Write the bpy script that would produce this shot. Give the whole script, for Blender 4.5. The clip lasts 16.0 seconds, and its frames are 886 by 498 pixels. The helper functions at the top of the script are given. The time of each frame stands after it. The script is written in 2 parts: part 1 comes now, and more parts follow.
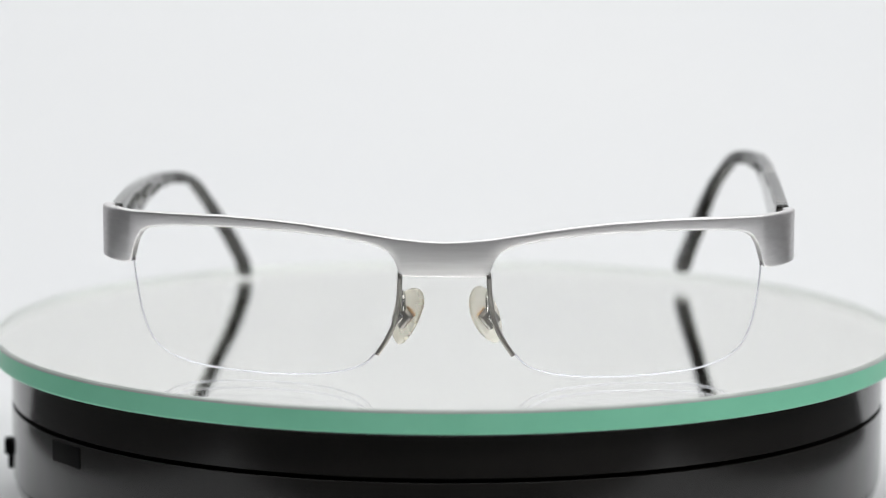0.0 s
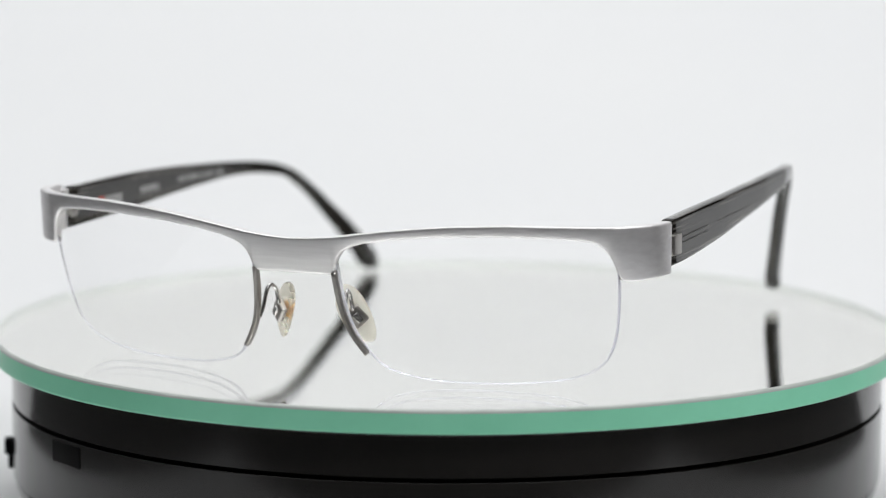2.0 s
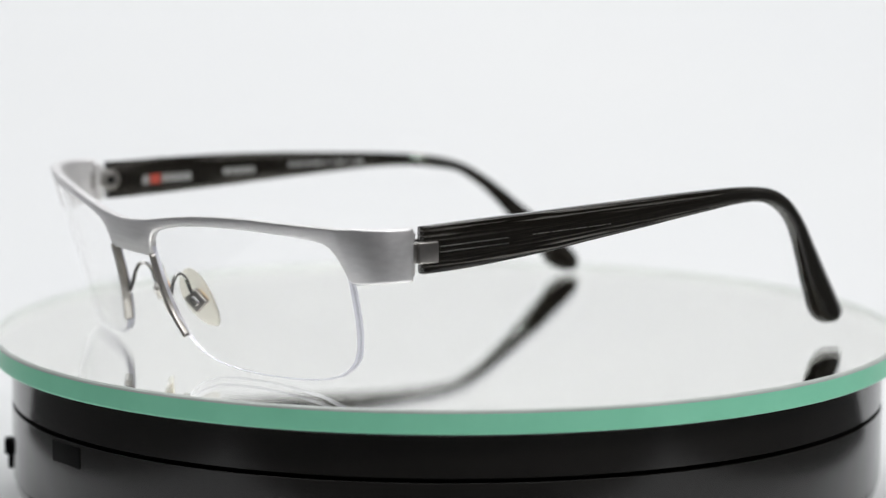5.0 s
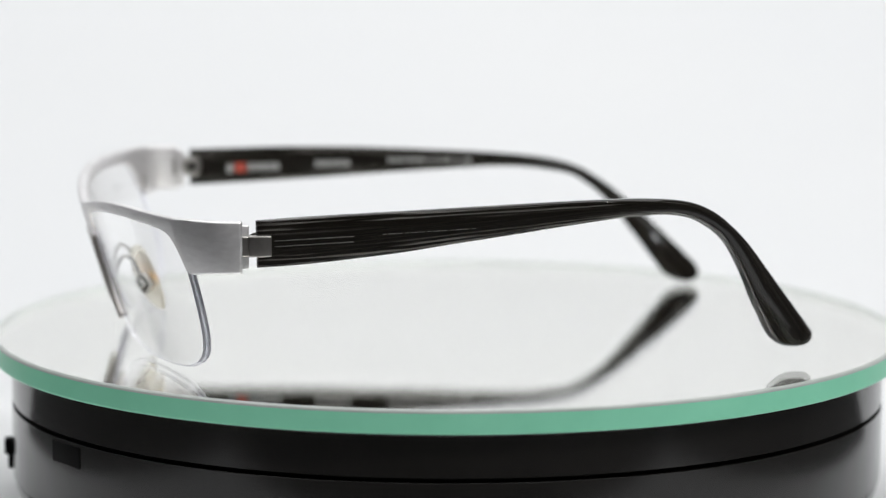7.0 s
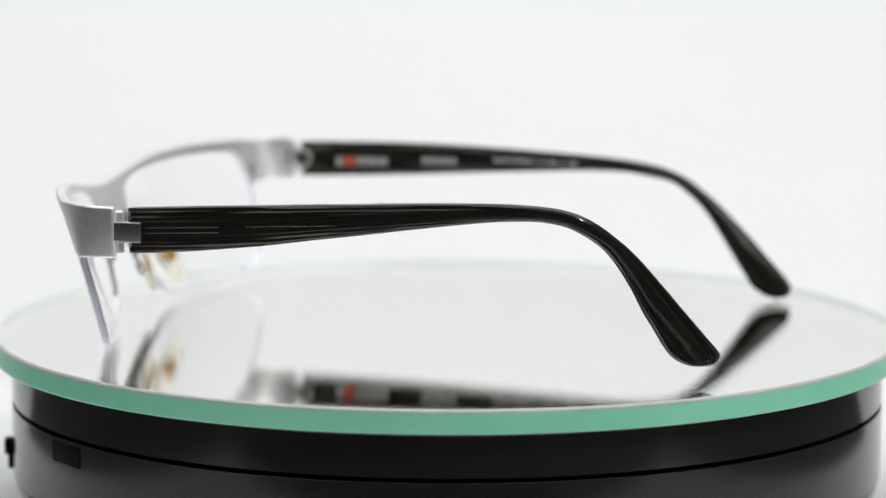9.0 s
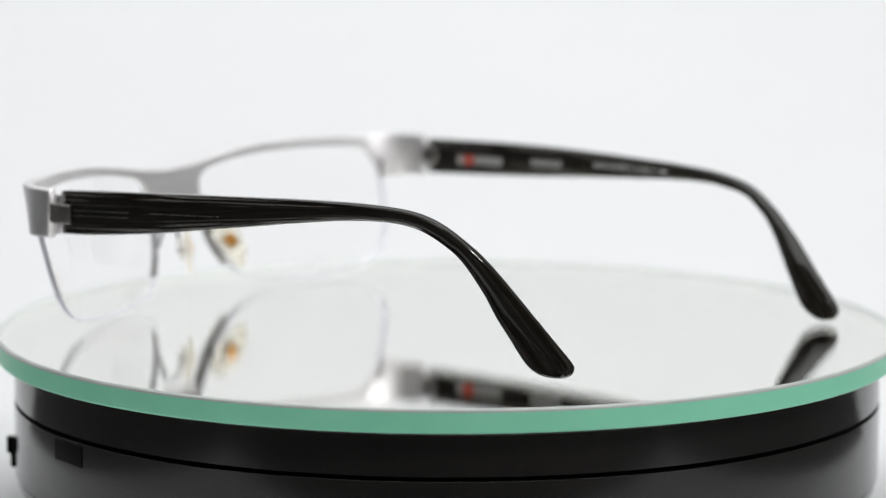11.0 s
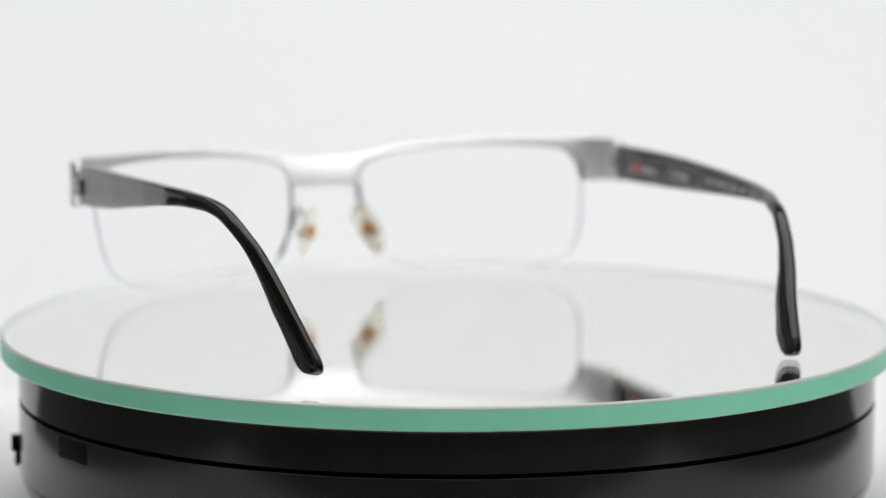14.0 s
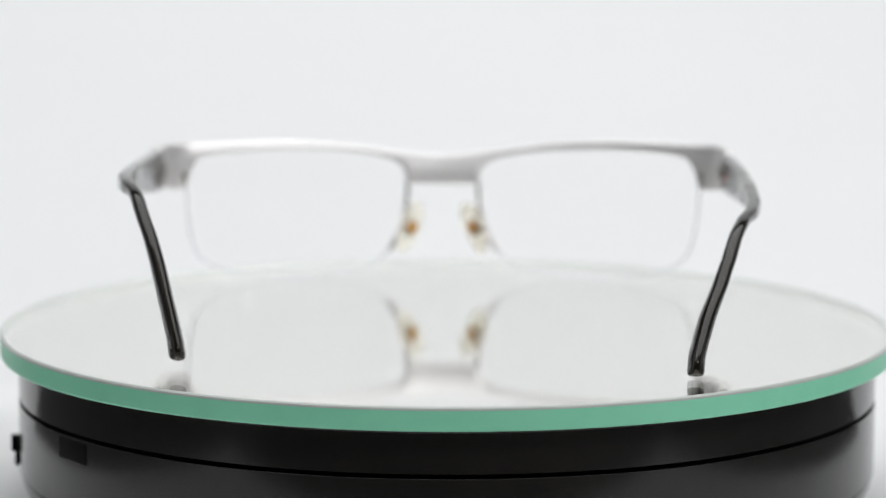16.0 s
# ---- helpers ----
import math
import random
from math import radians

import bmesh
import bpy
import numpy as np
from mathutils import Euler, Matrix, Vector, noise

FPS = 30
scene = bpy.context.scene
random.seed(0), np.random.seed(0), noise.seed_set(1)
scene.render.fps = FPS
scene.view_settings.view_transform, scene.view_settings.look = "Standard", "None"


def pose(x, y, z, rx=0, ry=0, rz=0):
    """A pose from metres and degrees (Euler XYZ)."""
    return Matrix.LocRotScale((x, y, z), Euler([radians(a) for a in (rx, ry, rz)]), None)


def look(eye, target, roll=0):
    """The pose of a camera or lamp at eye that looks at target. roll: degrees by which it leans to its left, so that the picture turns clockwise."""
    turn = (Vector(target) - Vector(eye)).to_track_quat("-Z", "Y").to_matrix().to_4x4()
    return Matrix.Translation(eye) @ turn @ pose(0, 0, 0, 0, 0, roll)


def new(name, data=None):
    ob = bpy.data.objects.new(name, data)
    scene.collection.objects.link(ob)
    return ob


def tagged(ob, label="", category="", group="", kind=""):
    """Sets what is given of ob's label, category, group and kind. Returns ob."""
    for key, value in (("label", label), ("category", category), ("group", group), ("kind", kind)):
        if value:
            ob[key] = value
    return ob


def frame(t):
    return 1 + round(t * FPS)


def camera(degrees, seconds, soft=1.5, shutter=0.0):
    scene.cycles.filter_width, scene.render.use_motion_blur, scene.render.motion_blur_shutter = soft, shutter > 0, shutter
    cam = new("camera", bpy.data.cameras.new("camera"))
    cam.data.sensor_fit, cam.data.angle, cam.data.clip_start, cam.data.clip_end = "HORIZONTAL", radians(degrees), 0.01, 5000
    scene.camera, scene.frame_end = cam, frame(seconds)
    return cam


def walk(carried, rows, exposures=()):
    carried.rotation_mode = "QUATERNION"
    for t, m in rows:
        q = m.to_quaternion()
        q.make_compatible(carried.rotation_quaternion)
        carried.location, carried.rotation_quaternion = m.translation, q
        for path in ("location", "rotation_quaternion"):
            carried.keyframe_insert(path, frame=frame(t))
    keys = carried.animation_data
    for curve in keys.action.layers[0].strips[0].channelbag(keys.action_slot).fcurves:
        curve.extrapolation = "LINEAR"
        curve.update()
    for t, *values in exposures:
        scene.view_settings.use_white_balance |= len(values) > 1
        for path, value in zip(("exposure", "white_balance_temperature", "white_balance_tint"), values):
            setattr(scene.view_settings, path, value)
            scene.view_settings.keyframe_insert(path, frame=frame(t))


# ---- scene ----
# ---- camera ----
cam = camera(16.34, 16.0, soft=1.2)
cam.data.dof.use_dof = True
cam.data.dof.focus_distance = 0.617
cam.data.dof.aperture_fstop = 12.0
AIM = Vector((-0.00138, 0.99016, -0.13995))


def stand(back):
    """The tripod camera, drawn back along its line of sight."""
    eye = Vector((0.0, -0.68141, 0.11331)) - AIM * back
    return look(eye, eye + AIM, 0.136)


walk(cam, [(0.0, stand(0)), (5.0, stand(0)), (10.1, stand(0)), (10.3, stand(0.0036)), (11.6, stand(0.0036)),
           (13.3, stand(0.0036)), (13.4, stand(0.0106)), (14.6, stand(0.0106)), (16.0, stand(0.0106))],
     exposures=[(0.0, 0.0), (3.5, 0.03), (7.0, 0.08), (9.0, 0.09), (12.5, 0.05), (16.0, 0.0)])

# ---- world and lights ----
world = bpy.data.worlds.new("world")
scene.world = world
world.use_nodes = True
world.node_tree.nodes["Background"].inputs[0].default_value = (0.9, 0.95, 1.0, 1)
world.node_tree.nodes["Background"].inputs[1].default_value = 0.05


def softbox(name, eye, target, sx, sy, watts, colour=(1, 1, 1)):
    lamp = bpy.data.lights.new(name, "AREA")
    lamp.shape, lamp.size, lamp.size_y, lamp.energy, lamp.color = "RECTANGLE", sx, sy, watts, colour
    ob = new(name, lamp)
    ob.matrix_world = look(eye, target)
    return ob


softbox("overhead_softbox", (0, 0.32, 1.05), (0, 0.66, 0.1), 1.5, 1.4, 14.1, (0.97, 0.985, 0.99))
# dim fill from both sides, added; no softbox stands there
softbox("side_fill_west", (-0.85, 0.3, 0.35), (0, 0.3, 0.15), 0.75, 0.8, 0.36, (0.97, 0.98, 1.0))
softbox("side_fill_east", (0.85, 0.3, 0.35), (0, 0.3, 0.15), 0.75, 0.8, 0.3, (1.0, 0.985, 0.97))
softbox("front_softbox", (0.0, -0.62, 0.84), (0, 0, 0.02), 0.3, 0.2, 0.65)
# a stacked bulb on a stand at one front corner
for rise in (-0.034, 0.0, 0.034):
    softbox("bulb_east", (0.45, -0.55, 0.60 + rise), (0, 0, 0.02), 0.02, 0.02, 0.75)


# ---- materials ----
def material(name, colour, rough=0.5, metal=0.0, **more):
    m = bpy.data.materials.new(name)
    m.use_nodes = True
    b = m.node_tree.nodes["Principled BSDF"]
    b.inputs["Base Color"].default_value = (*colour, 1)
    b.inputs["Roughness"].default_value = rough
    b.inputs["Metallic"].default_value = metal
    for key, value in more.items():
        b.inputs[key.replace("_", " ")].default_value = value
    return m


def node(m, kind, **sets):
    n = m.node_tree.nodes.new(kind)
    for key, value in sets.items():
        if key in n.inputs:
            n.inputs[key].default_value = value
    return n


def link(m, a, b):
    m.node_tree.links.new(a, b)


def coords(m, scale):
    tc = node(m, "ShaderNodeTexCoord")
    mp = node(m, "ShaderNodeMapping")
    mp.inputs["Scale"].default_value = scale
    link(m, tc.outputs["Object"], mp.inputs["Vector"])
    return mp.outputs["Vector"]


def vary(m, scale, colours, rough=None, bump=0.0, detail=4.0, stretch=(1, 1, 1), distance=0.0001):
    """Noise that shifts the colour between two, the gloss, and the relief."""
    b = m.node_tree.nodes["Principled BSDF"]
    n = node(m, "ShaderNodeTexNoise", Scale=scale, Detail=detail, Roughness=0.6)
    link(m, coords(m, stretch), n.inputs["Vector"])
    ramp = node(m, "ShaderNodeValToRGB")
    ramp.color_ramp.elements[0].position, ramp.color_ramp.elements[1].position = 0.3, 0.7
    ramp.color_ramp.elements[0].color, ramp.color_ramp.elements[1].color = (*colours[0], 1), (*colours[1], 1)
    link(m, n.outputs["Fac"], ramp.inputs["Fac"])
    link(m, ramp.outputs["Color"], b.inputs["Base Color"])
    if rough:
        r = node(m, "ShaderNodeMapRange")
        r.inputs["To Min"].default_value, r.inputs["To Max"].default_value = rough
        link(m, n.outputs["Fac"], r.inputs["Value"])
        link(m, r.outputs["Result"], b.inputs["Roughness"])
    if bump:
        u = node(m, "ShaderNodeBump", Strength=bump, Distance=distance)
        link(m, n.outputs["Fac"], u.inputs["Height"])
        link(m, u.outputs["Normal"], b.inputs["Normal"])
    return m


PAPER = vary(material("white paper", (0.84, 0.84, 0.85), 0.8), 3.0, ((0.83, 0.835, 0.85), (0.86, 0.86, 0.865)), (0.75, 0.85))
ROOM = vary(material("dark grey room wall", (0.06, 0.06, 0.06), 0.9), 2.0, ((0.05, 0.05, 0.052), (0.07, 0.07, 0.07)))
STEEL = vary(material("brushed silver metal", (0.7, 0.7, 0.7), 0.5, 0.95), 900.0, ((0.81, 0.79, 0.795), (0.91, 0.895, 0.9)),
             (0.45, 0.56), 0.14, 5.0, (0.06, 0.5, 1.0), 0.00003)
CHROME = vary(material("polished steel", (0.6, 0.59, 0.58), 0.16, 1.0), 300.0, ((0.52, 0.51, 0.5), (0.66, 0.65, 0.64)), (0.12, 0.25))
BRASS = vary(material("amber brass", (0.62, 0.33, 0.08), 0.3, 0.7), 400.0, ((0.72, 0.34, 0.07), (0.82, 0.44, 0.11)), (0.25, 0.45))
SATIN = vary(material("satin steel", (0.42, 0.4, 0.38), 0.36, 1.0), 500.0, ((0.38, 0.36, 0.34), (0.47, 0.45, 0.43)), (0.3, 0.42))
GLASS = material("clear glass", (1, 1, 1), 0.0, 0.0, IOR=1.5, Transmission_Weight=1.0)
LENS = material("clear coated lens", (1, 1, 1), 0.0, 0.0, IOR=1.2, Transmission_Weight=1.0)
LENSEDGE = vary(material("ground lens edge", (0.8, 0.8, 0.84), 0.5, 0.0, Transmission_Weight=0.75, IOR=1.3), 500.0,
                ((0.76, 0.76, 0.88), (0.88, 0.88, 0.96)), (0.4, 0.6))
CORD = material("clear nylon cord", (0.93, 0.93, 0.96), 0.25, 0.0, Transmission_Weight=0.85, IOR=1.35)
PAD = vary(material("yellowed silicone", (0.94, 0.91, 0.82), 0.25, 0.0, Transmission_Weight=0.7, IOR=1.2), 40.0,
           ((0.92, 0.88, 0.76), (0.96, 0.94, 0.87)), (0.2, 0.35))
RIM = vary(material("ground green glass edge", (0.29, 0.78, 0.53), 0.35), 60.0, ((0.29, 0.81, 0.545), (0.33, 0.87, 0.6)), (0.3, 0.5))
ARRIS = vary(material("polished bevel", (0.7, 0.74, 0.7), 0.3), 90.0, ((0.5, 0.54, 0.51), (0.6, 0.63, 0.6)), (0.25, 0.4))
MIRROR = material("silvering", (1.0, 1.0, 0.965), 0.0, 1.0)
PLASTIC = vary(material("glossy black plastic", (0.007, 0.007, 0.007), 0.2, IOR=1.45), 60.0, ((0.008, 0.0073, 0.0065), (0.0125, 0.0113, 0.01)),
               (0.1, 0.19))
DARK = material("black recess", (0.003, 0.003, 0.003), 0.7, 0.0, IOR=1.2)
INK = material("pale grey print", (0.36, 0.36, 0.36), 0.5)
INLAY = material("dull metal inlay", (0.15, 0.145, 0.14), 0.3, 1.0)
RED = material("red print", (0.5, 0.07, 0.04), 0.5)


def acetate():
    """Near-black brown acetate, lengthwise streaks, drifting rows of fine stitches with glint painted pale."""
    m = material("dark stitched acetate", (0.02, 0.018, 0.015), 0.07, IOR=1.45)
    b = m.node_tree.nodes["Principled BSDF"]
    tc = node(m, "ShaderNodeTexCoord")
    split = node(m, "ShaderNodeSeparateXYZ")
    link(m, tc.outputs["UV"], split.inputs["Vector"])
    along, height = split.outputs["X"], split.outputs["Y"]

    def calc(kind, one, two):
        n = node(m, "ShaderNodeMath")
        n.operation = kind
        for slot, value in zip(n.inputs, (one, two)):
            if isinstance(value, (int, float)):
                slot.default_value = value
            else:
                link(m, value, slot)
        return n.outputs["Value"]

    def ramp(value, low, high):
        n = node(m, "ShaderNodeMapRange")
        n.inputs["From Min"].default_value, n.inputs["From Max"].default_value = low, high
        link(m, value, n.inputs["Value"])
        return n.outputs["Result"]

    def streaks(sx, sy, detail):
        mp = node(m, "ShaderNodeMapping")
        mp.inputs["Scale"].default_value = (sx, sy, 1)
        link(m, tc.outputs["UV"], mp.inputs["Vector"])
        n = node(m, "ShaderNodeTexNoise", Scale=1.0, Detail=detail)
        link(m, mp.outputs["Vector"], n.inputs["Vector"])
        return n.outputs["Fac"]

    broad, fine = streaks(0.035, 3.2, 2.0), streaks(0.05, 14.0, 3.0)
    # rows of stitches that climb slowly along the temple
    row = calc("PINGPONG", calc("ADD", calc("MULTIPLY", height, 4.6), calc("ADD", calc("MULTIPLY", along, 0.021), calc("MULTIPLY", broad, 1.2))), 0.5)
    row = ramp(row, 0.22, 0.32)
    stitch = calc("PINGPONG", calc("ADD", calc("MULTIPLY", along, 2.35), calc("MULTIPLY", height, 2.0)), 0.5)
    stitch = ramp(stitch, 0.16, 0.3)
    edge = ramp(calc("ABSOLUTE", height, 0.0), 0.3, 0.6)
    ticks = calc("MULTIPLY", calc("MULTIPLY", row, stitch), calc("MULTIPLY", edge, ramp(broad, 0.44, 0.56)))
    ticks = calc("MULTIPLY", ticks, calc("MAXIMUM", ramp(along, 96.0, 74.0), 0.15))
    lines = calc("MULTIPLY", ramp(fine, 0.55, 0.75), 0.06)
    total = calc("MAXIMUM", ticks, lines)
    mix = node(m, "ShaderNodeMix")
    mix.data_type = "RGBA"
    # the pale second colour stands in for the glint on the stitches
    mix.inputs[6].default_value, mix.inputs[7].default_value = (0.013, 0.0112, 0.0088, 1), (0.3, 0.285, 0.265, 1)
    link(m, total, mix.inputs[0])
    link(m, mix.outputs[2], b.inputs["Base Color"])
    gloss = node(m, "ShaderNodeMapRange")
    gloss.inputs["To Min"].default_value, gloss.inputs["To Max"].default_value = 0.03, 0.09
    link(m, fine, gloss.inputs["Value"])
    link(m, gloss.outputs["Result"], b.inputs["Roughness"])
    relief = node(m, "ShaderNodeBump", Strength=0.12, Distance=0.00005)
    link(m, fine, relief.inputs["Height"])
    link(m, relief.outputs["Normal"], b.inputs["Normal"])
    return m


ACETATE = acetate()


# ---- building ----
def part(name, bm, mat, parent=None, label="", smooth=True):
    """Links a bmesh as one mesh object under a thing or part."""
    bmesh.ops.recalc_face_normals(bm, faces=bm.faces)
    for f in bm.faces:
        f.smooth = smooth
    me = bpy.data.meshes.new(name)
    bm.to_mesh(me)
    bm.free()
    for one in (mat if isinstance(mat, (list, tuple)) else [mat]):
        me.materials.append(one)
    ob = new(name, me)
    if parent:
        ob.parent = parent
    if label:
        tagged(ob, label)
    return ob


def interp(x, pairs):
    return float(np.interp(x, [a for a, _ in pairs], [b for _, b in pairs]))


def smooth_line(points, n):
    """A Catmull-Rom line through the points, n samples."""
    pts = [Vector(q) for q in points]
    pts = [pts[0] * 2 - pts[1]] + pts + [pts[-1] * 2 - pts[-2]]
    out = []
    for i in range(n):
        s = i / (n - 1) * (len(pts) - 3)
        k = min(int(s), len(pts) - 4)
        u = s - k
        a, b, c, d = pts[k:k + 4]
        out.append(0.5 * (2 * b + (c - a) * u + (2 * a - 5 * b + 4 * c - d) * u * u + (3 * b - a - 3 * c + d) * u ** 3))
    return out


def skin(bm, rings, cap=True):
    """Closed rings of points joined into a tube."""
    rows = [[bm.verts.new(q) for q in ring] for ring in rings]
    n = len(rows[0])
    for a, b in zip(rows, rows[1:]):
        for i in range(n):
            bm.faces.new((a[i], a[(i + 1) % n], b[(i + 1) % n], b[i]))
    if cap:
        bm.faces.new(rows[0])
        bm.faces.new(rows[-1])
    return rows


def wire(points, radius, n=24, sides=10):
    bm = bmesh.new()
    line = smooth_line(points, n)
    rings = []
    for i, q in enumerate(line):
        d = (line[min(i + 1, n - 1)] - line[max(i - 1, 0)]).normalized()
        u = d.cross(Vector((0.3, 0.5, 0.81))).normalized()
        v = d.cross(u)
        rings.append([q + radius * (math.cos(2 * math.pi * k / sides) * u + math.sin(2 * math.pi * k / sides) * v) for k in range(sides)])
    skin(bm, rings)
    return bm


def block(size, centre, bevel=0.0002, turn=None):
    bm = bmesh.new()
    bmesh.ops.create_cube(bm, size=1.0, matrix=Matrix.Diagonal((*size, 1)))
    bmesh.ops.bevel(bm, geom=bm.edges[:], offset=bevel, segments=3, profile=0.5, affect="EDGES")
    bmesh.ops.transform(bm, matrix=Matrix.Translation(centre) @ (turn or Matrix()), verts=bm.verts)
    return bm


def lathe(profile, n=192, closed=False):
    """A (radius, height) profile turned about the axis."""
    bm = bmesh.new()
    rows = []
    for r, z in profile:
        if r == 0:
            rows.append([bm.verts.new((0, 0, z))])
        else:
            rows.append([bm.verts.new((r * math.cos(2 * math.pi * k / n), r * math.sin(2 * math.pi * k / n), z)) for k in range(n)])
    count = len(profile)
    for a, b in list(zip(rows, rows[1:])) + ([(rows[-1], rows[0])] if closed else []):
        for k in range(n):
            j = (k + 1) % n
            if len(a) == 1:
                bm.faces.new((a[0], b[j], b[k]))
            elif len(b) == 1:
                bm.faces.new((a[k], a[j], b[0]))
            else:
                bm.faces.new((a[k], a[j], b[j], b[k]))
    for i, row in enumerate(rows):
        if len(row) == 1 or (not closed and i in (0, count - 1)):
            continue
        before, here, after = (Vector(profile[(i + d) % count]) for d in (-1, 0, 1))
        if (here - before).angle(after - here) > radians(22):
            for k in range(n):
                bm.edges.get((row[k], row[(k + 1) % n])).smooth = False
    return bm


# ---- the place ----
FLOOR = -0.040


def sweep():
    """White paper that lies flat and rises behind in one curve."""
    bm = bmesh.new()
    prof = [(y, 0.0) for y in np.linspace(-0.162, 0.1, 7)]
    prof += [(0.1 + 1.2 * math.sin(a * math.pi / 96), 1.2 - 1.2 * math.cos(a * math.pi / 96)) for a in range(1, 49)]
    back = [(y + 0.002 * min(1, max(0, (y - 0.1) / 1.2)), z - 0.002 * (1 - min(1, max(0, (y - 0.1) / 1.2)))) for y, z in reversed(prof)]

    def half(y):
        u = min(1, max(0, (y - 0.1) / 0.25))
        return 0.16 + 0.74 * u * u * (3 - 2 * u)

    rows = [[bm.verts.new((x * half(y), y, z + FLOOR)) for x in np.linspace(-1, 1, 9)] for y, z in prof + back]
    for a, b in zip(rows, rows[1:] + rows[:1]):
        for i in range(8):
            bm.faces.new((a[i], a[i + 1], b[i + 1], b[i]))
    bm.faces.new([r[0] for r in rows])
    bm.faces.new([r[8] for r in rows])
    ob = part("backdrop", bm, PAPER, smooth=False)
    return tagged(ob, "seamless white paper sweep under and behind the turntable", "backdrop", kind="structure")


sweep()


def slab(name, size, centre, mat, label, category):
    return tagged(part(name, block(size, centre, 0.002), mat, smooth=False), label, category, kind="structure")


slab("floor", (4.4, 4.4, 0.1), (0, 0, FLOOR - 0.055), ROOM, "plain dark grey surface under the paper sweep", "floor")
slab("wall_north", (4.4, 0.1, 2.6), (0, 2.15, 1.25), ROOM, "plain dark grey room wall", "wall")
slab("wall_south", (4.4, 0.1, 2.6), (0, -2.15, 1.25), ROOM, "plain dark grey room wall", "wall")
slab("wall_east", (0.1, 4.2, 2.6), (2.15, 0, 1.25), ROOM, "plain dark grey room wall", "wall")
slab("wall_west", (0.1, 4.2, 2.6), (-2.15, 0, 1.25), ROOM, "plain dark grey room wall", "wall")
slab("ceiling", (4.4, 4.4, 0.1), (0, 0, 2.6), ROOM, "plain dark grey room ceiling", "ceiling")


# ---- turntable ----
def turntable():
    root = tagged(new("turntable"), "round glossy black plastic motorised turntable base", "turntable")
    root.location = (0, 0, FLOOR)
    up = -FLOOR
    part("upper_body", lathe([(0, up - 0.0053), (0.0956, up - 0.0053), (0.0963, up - 0.0055), (0.0966, up - 0.0060), (0.0966, up - 0.0142),
                              (0.0965, up - 0.0143), (0.0945, up - 0.0143), (0, up - 0.0143)]), PLASTIC, root)
    part("groove", lathe([(0, up - 0.0140), (0.0953, up - 0.0140), (0.0953, up - 0.0156), (0, up - 0.0156)]), DARK, root)
    part("lower_body", lathe([(0, up - 0.0152), (0.0945, up - 0.0152), (0.0966, up - 0.0152), (0.0967, up - 0.0153), (0.0967, up - 0.0308),
                              (0.0965, up - 0.0311), (0.095, up - 0.0312), (0, up - 0.0312)]), PLASTIC, root)
    part("foot_ring", lathe([(0, up - 0.0310), (0.0955, up - 0.0310), (0.0963, up - 0.0316), (0.0960, up - 0.0335), (0.0945, up - 0.037),
                             (0.0915, up - 0.0398), (0.09, up - 0.04), (0, up - 0.04)]), PLASTIC, root)
    part("spindle", lathe([(0, up - 0.0049), (0.03, up - 0.0049), (0.03, up - 0.007), (0, up - 0.007)]), DARK, root)
    # thin dull black rectangle, barely proud of the lower body
    ang = math.atan2(-0.0555, -0.0777)
    part("dark_rectangle", block((0.0016, 0.0118, 0.0046), (0.0960 * math.cos(ang), 0.0960 * math.sin(ang), up - 0.0181), 0.0004,
                             Matrix.Rotation(ang, 4, "Z")), DARK, root, "dull black rectangle on the side of the base")
    ang = math.atan2(-0.013, -0.097)
    turn = Matrix.Rotation(ang, 4, "Z")
    part("switch", block((0.0018, 0.004, 0.0033), (0.0976 * math.cos(ang), 0.0976 * math.sin(ang), up - 0.0252), 0.0003, turn), DARK, root, "small black side switch")
    part("switch_stem", block((0.0010, 0.003, 0.0034), (0.0972 * math.cos(ang), 0.0972 * math.sin(ang), up - 0.0284), 0.0002, turn), DARK, root)
    return root


turntable()


def mirror_disc():
    root = tagged(new("mirror_plate"), "round silvered glass plate with a green ground edge", "mirror plate")
    r, th = 0.1006, 0.0048
    part("glass", lathe([(0, 0), (r - 0.0005, 0), (r - 0.0005, -th), (0, -th)]), GLASS, root, "clear thick glass top", smooth=False).visible_shadow = False
    part("silvering", lathe([(0, -th + 0.00015), (r - 0.001, -th + 0.00015), (r - 0.001, -th - 0.0001), (0, -th - 0.0001)]), MIRROR, root,
         "bright mirror backing", smooth=False)
    part("ground_edge", lathe([(r - 0.00045, -0.0005), (r, -0.0007), (r, -th + 0.0003), (r - 0.0003, -th - 0.0001), (r - 0.00055, -th - 0.0001), (r - 0.00055, -0.0005)],
                              closed=True), RIM, root, "pale green ground glass edge")
    part("inner_edge", lathe([(r - 0.0006, -0.0007), (r - 0.0006, -th), (r - 0.0009, -th), (r - 0.0009, -0.0007)], closed=True), ARRIS, root,
         "pale inside of the glass edge")
    part("bevel", lathe([(r - 0.0008, 0.00002), (r - 0.0005, 0.00002), (r - 0.0001, -0.0003), (r + 0.00001, -0.0007), (r - 0.0008, -0.0007)], closed=True), ARRIS, root,
         "thin pale bevelled edge")
    return root


plate = mirror_disc()

# ---- eyeglasses ----
MM = 0.001
LEAN = 0.3
WIDE = 1.01


def lift(x):
    """The pair sits a hair lower on its +x side."""
    return -0.12 * x / 64


def front_y(x, z):
    return -79.5 + 15.5 * (x / 64) ** 2 - LEAN * (z - 23)


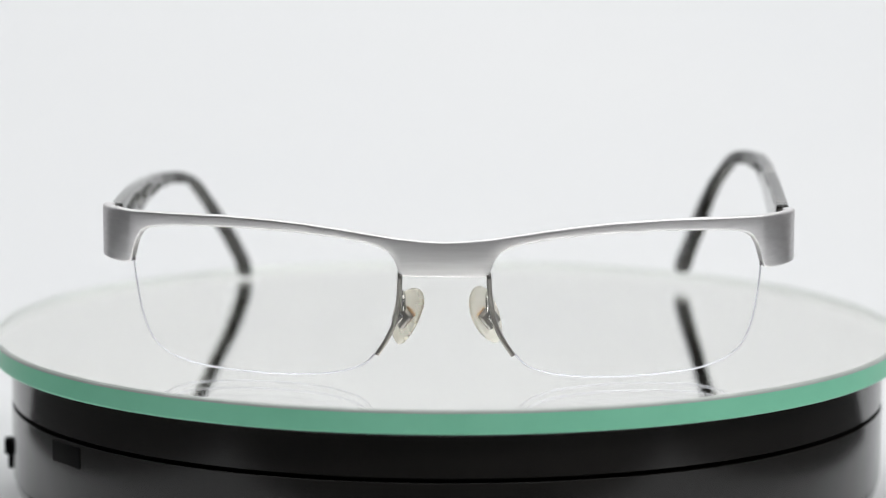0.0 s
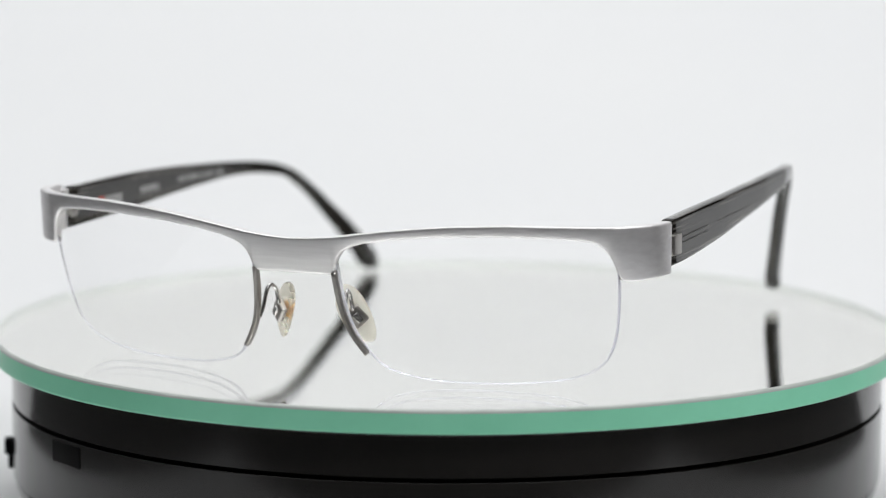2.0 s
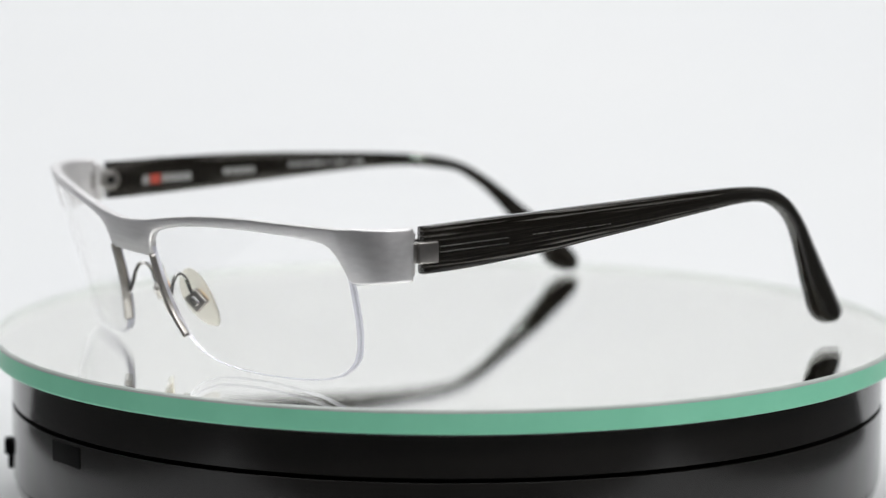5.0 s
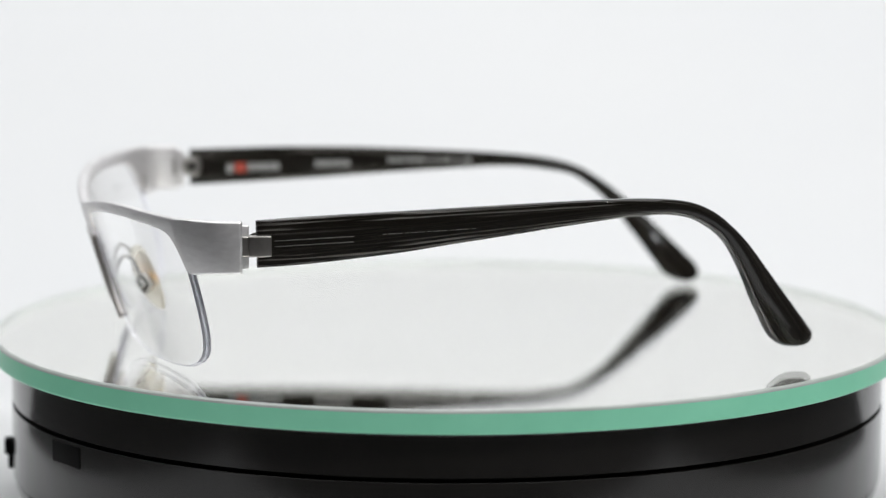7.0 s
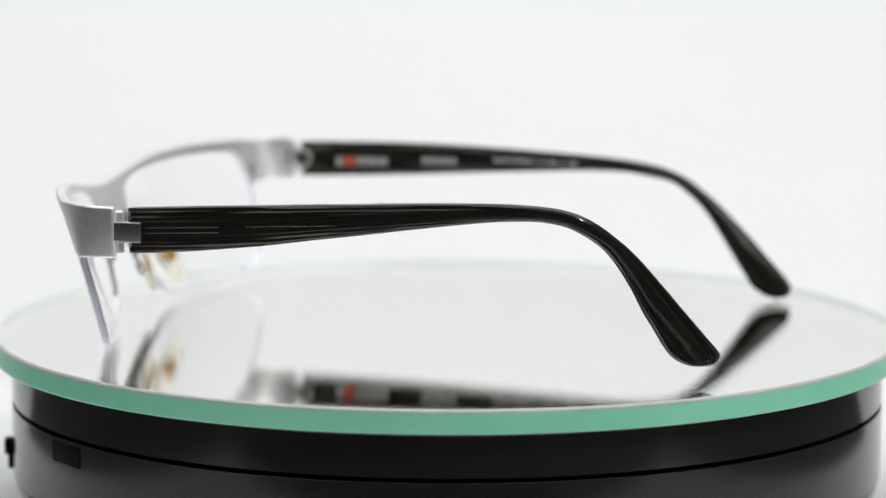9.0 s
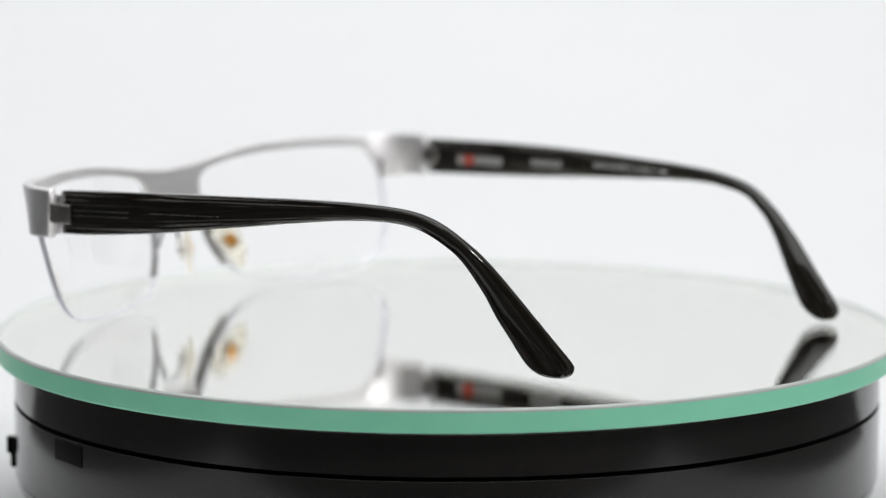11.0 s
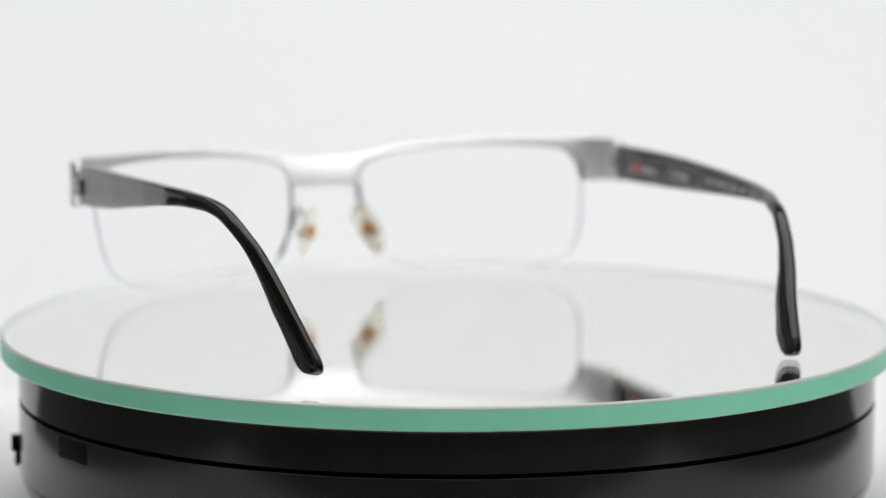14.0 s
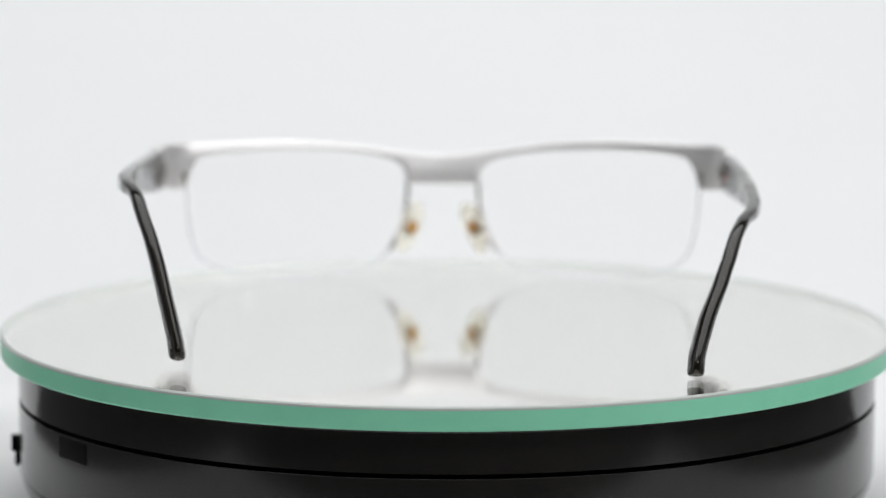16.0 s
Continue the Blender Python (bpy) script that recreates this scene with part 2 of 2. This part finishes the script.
TOP = [(0, 29.8), (4.2, 30.0), (9.5, 30.5), (14, 31.2), (20, 32.1), (27, 33.0), (34, 33.6), (44, 34.0), (57, 33.9), (64, 33.9), (67, 34.0), (90, 33.7)]
BOTTOM = [(0, 22.5), (8.6, 22.5), (8.8, 22.8), (9.3, 24.6), (9.9, 26.1), (11.0, 27.5), (12.8, 28.5), (15.4, 29.3), (21, 30.3), (30, 31.15),
          (42, 31.55), (53, 31.3), (57.5, 30.9), (59.6, 30.5), (61, 29.6), (62, 28.0), (62.6, 26.3), (63.2, 24.2), (63.6, 23.2), (64.2, 22.85), (66, 22.75),
          (69, 23.0), (72, 23.3), (90, 23.5)]


def plan(s):
    """Where the frame front runs in plan, by the way s along x and round the corner: x, y, lean."""
    s = float(s)
    if s <= 63:
        return s, -79.5 + 15.5 * (s / 64) ** 2, LEAN, Vector((-31 * s / 64 ** 2, 1)).normalized()
    start, end = Vector((63.0, front_y(63, 23))), Vector((70.0, -53.9))
    u = min((s - 63) / 15.5, 1)
    c1, c2 = Vector((67.4, -62.4)), Vector((70.3, -60.6))
    q = (1 - u) ** 3 * start + 3 * u * (1 - u) ** 2 * c1 + 3 * u * u * (1 - u) * c2 + u ** 3 * end
    d = 3 * (1 - u) ** 2 * (c1 - start) + 6 * u * (1 - u) * (c2 - c1) + 3 * u * u * (end - c2)
    return q.x, q.y, LEAN * (1 - u) ** 1.5, Vector((-d.y, d.x)).normalized()


def frame_front(root):
    ss = sorted(set([round(v, 3) for v in np.linspace(0, 78.5, 150)] + [v for v, _ in BOTTOM if v < 78] + [8.7, 9.0, 9.6, 60.3, 61.5, 62.3, 62.9]))
    ss = [-v for v in reversed(ss) if v > 0] + ss
    bm, rings = bmesh.new(), []
    for s in ss:
        side = 1 if s >= 0 else -1
        x, y, lean, inward = plan(abs(s))
        zt, zb = interp(abs(s), TOP), interp(abs(s), BOTTOM)
        th = 2.3
        r = 0.55
        ring = []
        for cu, cz, a0 in ((r, zb + r, 180), (th - r, zb + r, 270), (th - r, zt - r, 0), (r, zt - r, 90)):
            for k in range(4):
                a = math.radians(a0 + 30 * k)
                u, z = cu + r * math.cos(a), cz + r * math.sin(a)
                px, py = x + inward.x * u, y + inward.y * u - lean * (z - 23)
                ring.append(Vector((side * px * WIDE, py, z + lift(side * px))) * MM)
        rings.append(ring)
    skin(bm, rings)
    return part("frame_front", bm, STEEL, root, "brushed silver half-rim front with a broad flat bridge")


LENS_LOW = [(9.3, 24.5), (9.5, 20), (9.8, 17), (10.4, 13.5), (11.4, 10.5), (12.6, 8.0), (13.8, 6.2), (15.4, 4.4), (17.2, 3.2), (19.5, 2.4), (23, 1.6), (28, 1.1),
            (34, 0.9), (40, 1.0), (46, 1.4), (51, 2.1), (55, 3.3), (57.5, 4.8), (59.3, 6.6), (60.5, 9.0), (61.4, 12), (62.0, 15.5), (62.5, 20), (62.8, 24.5)]


def lens_points(side):
    xs = sorted(set([v for v, _ in LENS_LOW] + [round(v, 2) for v in np.linspace(9.3, 62.8, 70)]))
    cols = []
    for x in xs:
        lo, hi = interp(x, LENS_LOW), max(interp(x, BOTTOM) + 0.6, interp(x, LENS_LOW) + 0.3)
        cols.append((x, lo, hi))
    return cols


def lens(root, side):
    cols, n = lens_points(side), 10
    bm = bmesh.new()
    grids = []
    for off in (0.55, 2.15):
        grids.append([[bm.verts.new(Vector((side * x * WIDE, front_y(x, lo + (hi - lo) * k / n) + off, lo + (hi - lo) * k / n + lift(side * x))) * MM)
                       for k in range(n + 1)] for x, lo, hi in cols])
    for g in grids:
        for a, b in zip(g, g[1:]):
            for k in range(n):
                bm.faces.new((a[k], b[k], b[k + 1], a[k + 1]))
    rim = []
    a, b = grids
    border = [(i, 0) for i in range(len(cols))] + [(len(cols) - 1, k) for k in range(1, n + 1)] + \
             [(i, n) for i in range(len(cols) - 2, -1, -1)] + [(0, k) for k in range(n - 1, 0, -1)]
    for (i, k), (j, m) in zip(border, border[1:] + border[:1]):
        rim.append(bm.faces.new((a[i][k], a[j][m], b[j][m], b[i][k])))
        for g in grids:
            bm.edges.get((g[i][k], g[j][m])).smooth = False
    for f in rim:
        f.material_index = 1
    ob = part("lens", bm, [LENS, LENSEDGE], root, "clear spectacle lens with a ground edge")
    for poly in ob.data.polygons:
        poly.use_smooth = poly.material_index == 0
    ob.visible_shadow = False
    low = [(x, z) for x, z in LENS_LOW if x > 13.0]
    line = [Vector((side * x * WIDE, front_y(x, z) + 1.35, z - 0.1 + lift(side * x))) * MM for x, z in low]
    cord = part("nylon_cord", wire(line, 0.00024, 90, 8), CORD, root, "clear nylon cord holding the lens")
    cord.visible_shadow = False
    return ob


def nose_side(root, side):
    """The bar beside the lens, with its pad on a bent wire arm."""
    def at(x, y, z):
        return Vector((side * x, y, z + lift(side * x))) * MM
    line = smooth_line([at(8.75, -78.7, 23.2), at(9.1, -77.2, 18), at(10.0, -75.7, 13), at(11.5, -74.5, 9.4), at(13.5, -73.3, 6.2)], 26)
    bm, rings = bmesh.new(), []
    for i, q in enumerate(line):
        d = (line[min(i + 1, 25)] - line[max(i - 1, 0)]).normalized()
        u = Vector((d.z, 0, -d.x)).normalized()
        v = d.cross(u).normalized()
        rings.append([q + u * (0.0005 * math.copysign(abs(math.cos(a)) ** 0.5, math.cos(a))) + v * (0.0009 * math.copysign(abs(math.sin(a)) ** 0.5, math.sin(a)))
                      for a in [2 * math.pi * k / 16 + 0.1 for k in range(16)]])
    skin(bm, rings)
    part("rim_bar", bm, SATIN, root, "narrow polished steel rim bar")
    part("pad_arm", wire([at(9.9, -74.9, 12.2), at(9.3, -74.3, 14.5), at(9.0, -73.6, 17.2), at(8.7, -72.4, 18.6), at(8.4, -70.6, 17.6), at(8.4, -69.5, 15.2), at(8.4, -68.7, 13.4)],
                         0.00042, 36), CHROME, root, "bent steel wire arm")
    # pad axes: long, wide, normal towards the nose
    normal = Vector((-side * 0.6, 0.79, 0.1)).normalized()
    long = Vector((-side * 0.36, -0.387, 0.9))
    long = (long - normal * long.dot(normal)).normalized()
    wide = normal.cross(long)
    turn = Matrix((wide, long, normal)).transposed().to_4x4()
    mid = at(7.9, -67.0, 12.9)
    bm = bmesh.new()
    bmesh.ops.create_uvsphere(bm, u_segments=28, v_segments=14, radius=1.0)
    for v in bm.verts:
        x, y, z = v.co
        w = 3.1 + 0.5 * y
        v.co = (x * w * MM + (0.5 * MM * y * y), y * 6.9 * MM, math.copysign(abs(z) ** 0.8, z) * 0.95 * MM - 0.35 * MM * (x * x))
    bmesh.ops.transform(bm, matrix=Matrix.Translation(mid) @ turn, verts=bm.verts)
    pad = part("nose_pad", bm, PAD, root, "translucent yellowed silicone nose pad")
    pad.visible_shadow = False
    box = Matrix.Rotation(radians(14 * side), 4, "Z")
    part("pad_mount", block((0.0034, 0.0040, 0.0016), mid - normal * 0.0014, 0.0004, turn @ box), SATIN, root, "square steel pad mount")
    part("mount_screw", block((0.0014, 0.0022, 0.001), mid - normal * 0.0023, 0.0003, turn @ box), CHROME, root)
    part("pad_clip", block((0.0024, 0.0030, 0.0003), mid + normal * 0.0008, 0.0001, turn @ box), BRASS, pad, "amber brass clip inside the pad")


# the two temples differ a little: upper and lower edge (y, z), and the outer face (y, x)
EDGES = {
    1: [((-51, 33.6), (-50.8, 24.3)), ((-40, 34.2), (-40.2, 24.9)), ((-23.5, 34.9), (-23.5, 26.6)), ((-12, 35.4), (-12, 28.2)), ((0, 35.9), (0, 29.8)),
        ((11, 36.3), (11, 31.3)), ((22.5, 36.5), (22, 32.6)), ((31.5, 36.1), (30.5, 32.9)), ((38.4, 34.9), (36.3, 32.1)), ((43.5, 32.6), (40.1, 30.6)),
        ((48.1, 29), (44.1, 27.8)), ((51.7, 25.4), (47, 24.4)), ((56.2, 19.9), (50.1, 19)), ((60, 15.1), (52.4, 14)), ((63.6, 10.6), (54.4, 10.4)),
        ((66, 7.6), (56, 7.4)), ((67.5, 5.6), (57.6, 5.1)), ((67.5, 4.4), (59.2, 3.8)), ((66.8, 3.4), (61.2, 2.95)), ((65.6, 2.8), (63.2, 2.7))],
    -1: [((-51, 33.1), (-51, 24.5)), ((-35, 33.3), (-35, 25.0)), ((-20, 33.2), (-20, 25.6)), ((-5, 32.7), (-5, 26.4)), ((8, 32.0), (8, 27.0)),
         ((20, 31.3), (20, 27.6)), ((30, 30.5), (29, 27.6)), ((37, 29.4), (35.3, 26.9)), ((42.2, 27.6), (39.8, 25.9)), ((46.2, 25.2), (43.2, 23.9)),
         ((50.3, 22.2), (46.6, 21.2)), ((54.8, 18.3), (49.8, 17.6)), ((59, 14.5), (52.6, 13.8)), ((63, 10.5), (55.2, 10.2)), ((66, 7.5), (57.3, 7.2)),
         ((68.5, 4.9), (58.9, 5.0)), ((69.6, 3.1), (60.3, 3.0)), ((69.4, 1.9), (62.2, 1.6)), ((68.5, 0.9), (64.2, 0.7)), ((67.2, 0.45), (65.6, 0.4))],
}
OUTERS = {
    1: [(-51, 70.1), (-20, 70.8), (5, 71.0), (20, 70.6), (30, 68.8), (36, 66.6), (40, 65.3), (43, 64.3), (46, 63.0), (49, 61.4), (52.5, 59.6), (57.5, 57.2),
        (62, 55.1), (66, 53.9)],
    -1: [(-51, 70.2), (-20, 71.0), (5, 71.2), (20, 70.6), (30, 69.0), (36, 67.0), (40, 65.9), (45, 64.2), (50, 62.5), (55, 60.4), (60, 57.7), (66, 55.2),
         (70, 54.4)],
}


def temple(root, side):
    pairs, outer, n = EDGES[side], OUTERS[side], 120
    drift = 2.0 if side < 0 else 0.5
    pairs = [tuple((y + drift * min(1, max(0, (y - 15) / 25)), z) for y, z in pair) for pair in pairs]
    tops = smooth_line([(0, *a) for a, _ in pairs], n)
    bots = smooth_line([(0, *b) for _, b in pairs], n)
    bm, rings, way, run = bmesh.new(), [], [], 0.0
    for i, (t, b) in enumerate(zip(tops, bots)):
        mid, half = (t + b) / 2, (t - b) / 2
        if i:
            run += (mid - (tops[i - 1] + bots[i - 1]) / 2).length
        way.append(run)
        th = interp(mid.y, [(-51, 1.45), (12, 1.45), (35, 1.5), (50, 1.6), (60, 1.75 if side > 0 else 1.85), (66, 1.85)])
        if i > 106:
            th *= math.sqrt(max(0.04, 1 - ((i - 106) / 13.2) ** 2))
        if i < 2:
            th *= 0.85 + 0.075 * i
        xm = interp(mid.y, outer) - interp(mid.y, [(-51, 1.45), (12, 1.45), (35, 1.55), (50, 0.9 if side > 0 else 1.3), (62, 0.8 if side > 0 else 1.6)])
        skew = interp(mid.y, [(34, 0.0), (52, -0.17 if side > 0 else -0.04)])
        e = interp(mid.y, [(-51, 0.25), (20, 0.45), (36, 0.8), (66, 1.0)])
        ring = []
        for k in range(28):
            a = 2 * math.pi * k / 28
            q = mid + half * math.copysign(abs(math.sin(a)) ** e, math.sin(a))
            x = xm + th * math.copysign(abs(math.cos(a)) ** e, math.cos(a)) + skew * (q.y - mid.y)
            ring.append(Vector((side * x, q.y, q.z)) * MM)
        rings.append(ring)
    rows = skin(bm, rings)
    spot = {v: (i, k) for i, row in enumerate(rows) for k, v in enumerate(row)}
    uv = bm.loops.layers.uv.new("along")
    for f in bm.faces:
        for l in f.loops:
            i, k = spot[l.vert]
            z = math.sin(2 * math.pi * k / 28)
            l[uv].uv = (way[i], math.copysign(abs(z) ** interp(way[i], [(0, 0.25), (71, 0.45), (88, 0.8), (130, 1.0)]), z))
    arm = part("temple", bm, ACETATE, root, "glossy dark acetate temple with fine hatching, its glint painted pale")
    up = lift(side * 64)
    part("hinge_block", block((0.0024, 0.0046, 0.0042), (side * 0.0697, -0.0504, (28.8 + up) * MM), 0.0003), SATIN, root, "satin steel hinge block")
    part("hinge_knuckle", block((0.0022, 0.0025, 0.0040), (side * 0.0693, -0.0538, (28.8 + up) * MM), 0.0003), SATIN, root, "satin steel hinge knuckle")
    part("end_lug", block((0.0016, 0.0020, 0.0088), (side * 0.0684, -0.0534, (28.5 + up) * MM), 0.0004), STEEL, root, "narrow silver lug behind the frame end")
    face = interp(-50.6, outer) - 2.9
    sink = Matrix.Translation(Vector((side * (face + 0.1), -50.6, 28.9 + up)) * MM) @ Matrix.Rotation(-side * math.pi / 2, 4, "Y")
    for name, rings, mat, label in (("hinge_plate", [(0.0010, 0), (0.0010, 0.0005), (0.0020, 0.0005), (0.0023, 0.0003), (0.0023, 0)], SATIN, "round steel hinge plate"),
                                    ("hinge_screw", [(0, 0.0003), (0.0008, 0.0003), (0.00095, 0.0001), (0.00095, 0)], DARK, "dark recessed hinge screw")):
        bm = lathe(rings, 32)
        bmesh.ops.transform(bm, matrix=sink, verts=bm.verts)
        part(name, bm, mat, arm, label)

    def inlay(y, z, length, thick):
        part("inlay_line", block((0.0003, length * MM, thick * MM), (side * (interp(y, outer) + 0.02) * MM, y * MM, (z + up) * MM), 0.00008,
                                 Matrix.Rotation(radians(-side * 1.5), 4, "Z") @ Matrix.Rotation(radians(2.4), 4, "X")), INLAY, arm, "thin grey metal inlay line")

    inlay(-39.6, 30.1, 15.8, 0.2)
    if side > 0:
        inlay(-39.6, 29.0, 15.8, 0.2)
        for k in range(13):
            inlay(-25.6 + 1.5 * k, 30.75 + 0.063 * k, 0.8 + 0.35 * (k * 5 % 3), 0.13)
    return arm


def print_marks(arm):
    """Worn printing on the inner face of one temple."""
    def bar(y0, y1, z, h, mat, label):
        ym = (y0 + y1) / 2
        x = -(interp(ym, OUTERS[-1]) - 2.9) + 0.01
        slope = (interp(y1, OUTERS[-1]) - interp(y0, OUTERS[-1])) / (y1 - y0)
        part("printing", block((0.00012, (y1 - y0) * MM, h * MM), (x * MM, ym * MM, z * MM), 0.00003, Matrix.Rotation(math.atan(slope), 4, "Z")), mat, arm, label)
    bar(-42.2, -40.6, 28.4, 2.1, INK, "pale grey printed emblem")
    bar(-40.2, -37.6, 28.5, 2.3, RED, "red printed emblem")
    for k in range(5):
        bar(-37.1 + 1.6 * k, -35.8 + 1.6 * k, 28.6, 1.9, INK, "pale grey printed bar")
    for k in range(5):
        bar(-20.6 + 1.75 * k, -19.2 + 1.75 * k, 29.1, 1.5, INK, "pale grey printed bar")
    for a, b in ((-2.8, -0.9), (-0.5, 1.2), (1.8, 3.4), (3.7, 6.4), (7.2, 8.0), (9.0, 10.0), (10.8, 12.6), (13.6, 14.4), (15.6, 17.8)):
        bar(a, b, 29.6 - 0.02 * max(0, a), 0.95, INK, "pale grey printed bar")


def eyeglasses():
    root = tagged(new("eyeglasses"), "silver half-rim eyeglasses with dark acetate temples standing on the mirror", "eyeglasses")
    frame_front(root)
    for side in (1, -1):
        lens(root, side)
        nose_side(root, side)
        arm = temple(root, side)
        if side < 0:
            print_marks(arm)
    for side in (1, -1):
        part("lens_stop", block((0.0009, 0.0009, 0.0042), (side * 0.0635, (front_y(62.9, 25.5) + 2.5) * MM, (25.2 + lift(side * 63)) * MM), 0.0002),
             SATIN, root, "small steel lens stop")
    for ob in root.children:
        ob.location.x += 0.00165
    return root


glasses = eyeglasses()


def motions():
    """Plate and eyeglasses turn together at an even speed."""
    for thing in (plate, glasses):
        walk(thing, [(t, pose(0, 0, 0, 0, 0, -1.6 - 11.175 * t)) for t in range(17)])


motions()
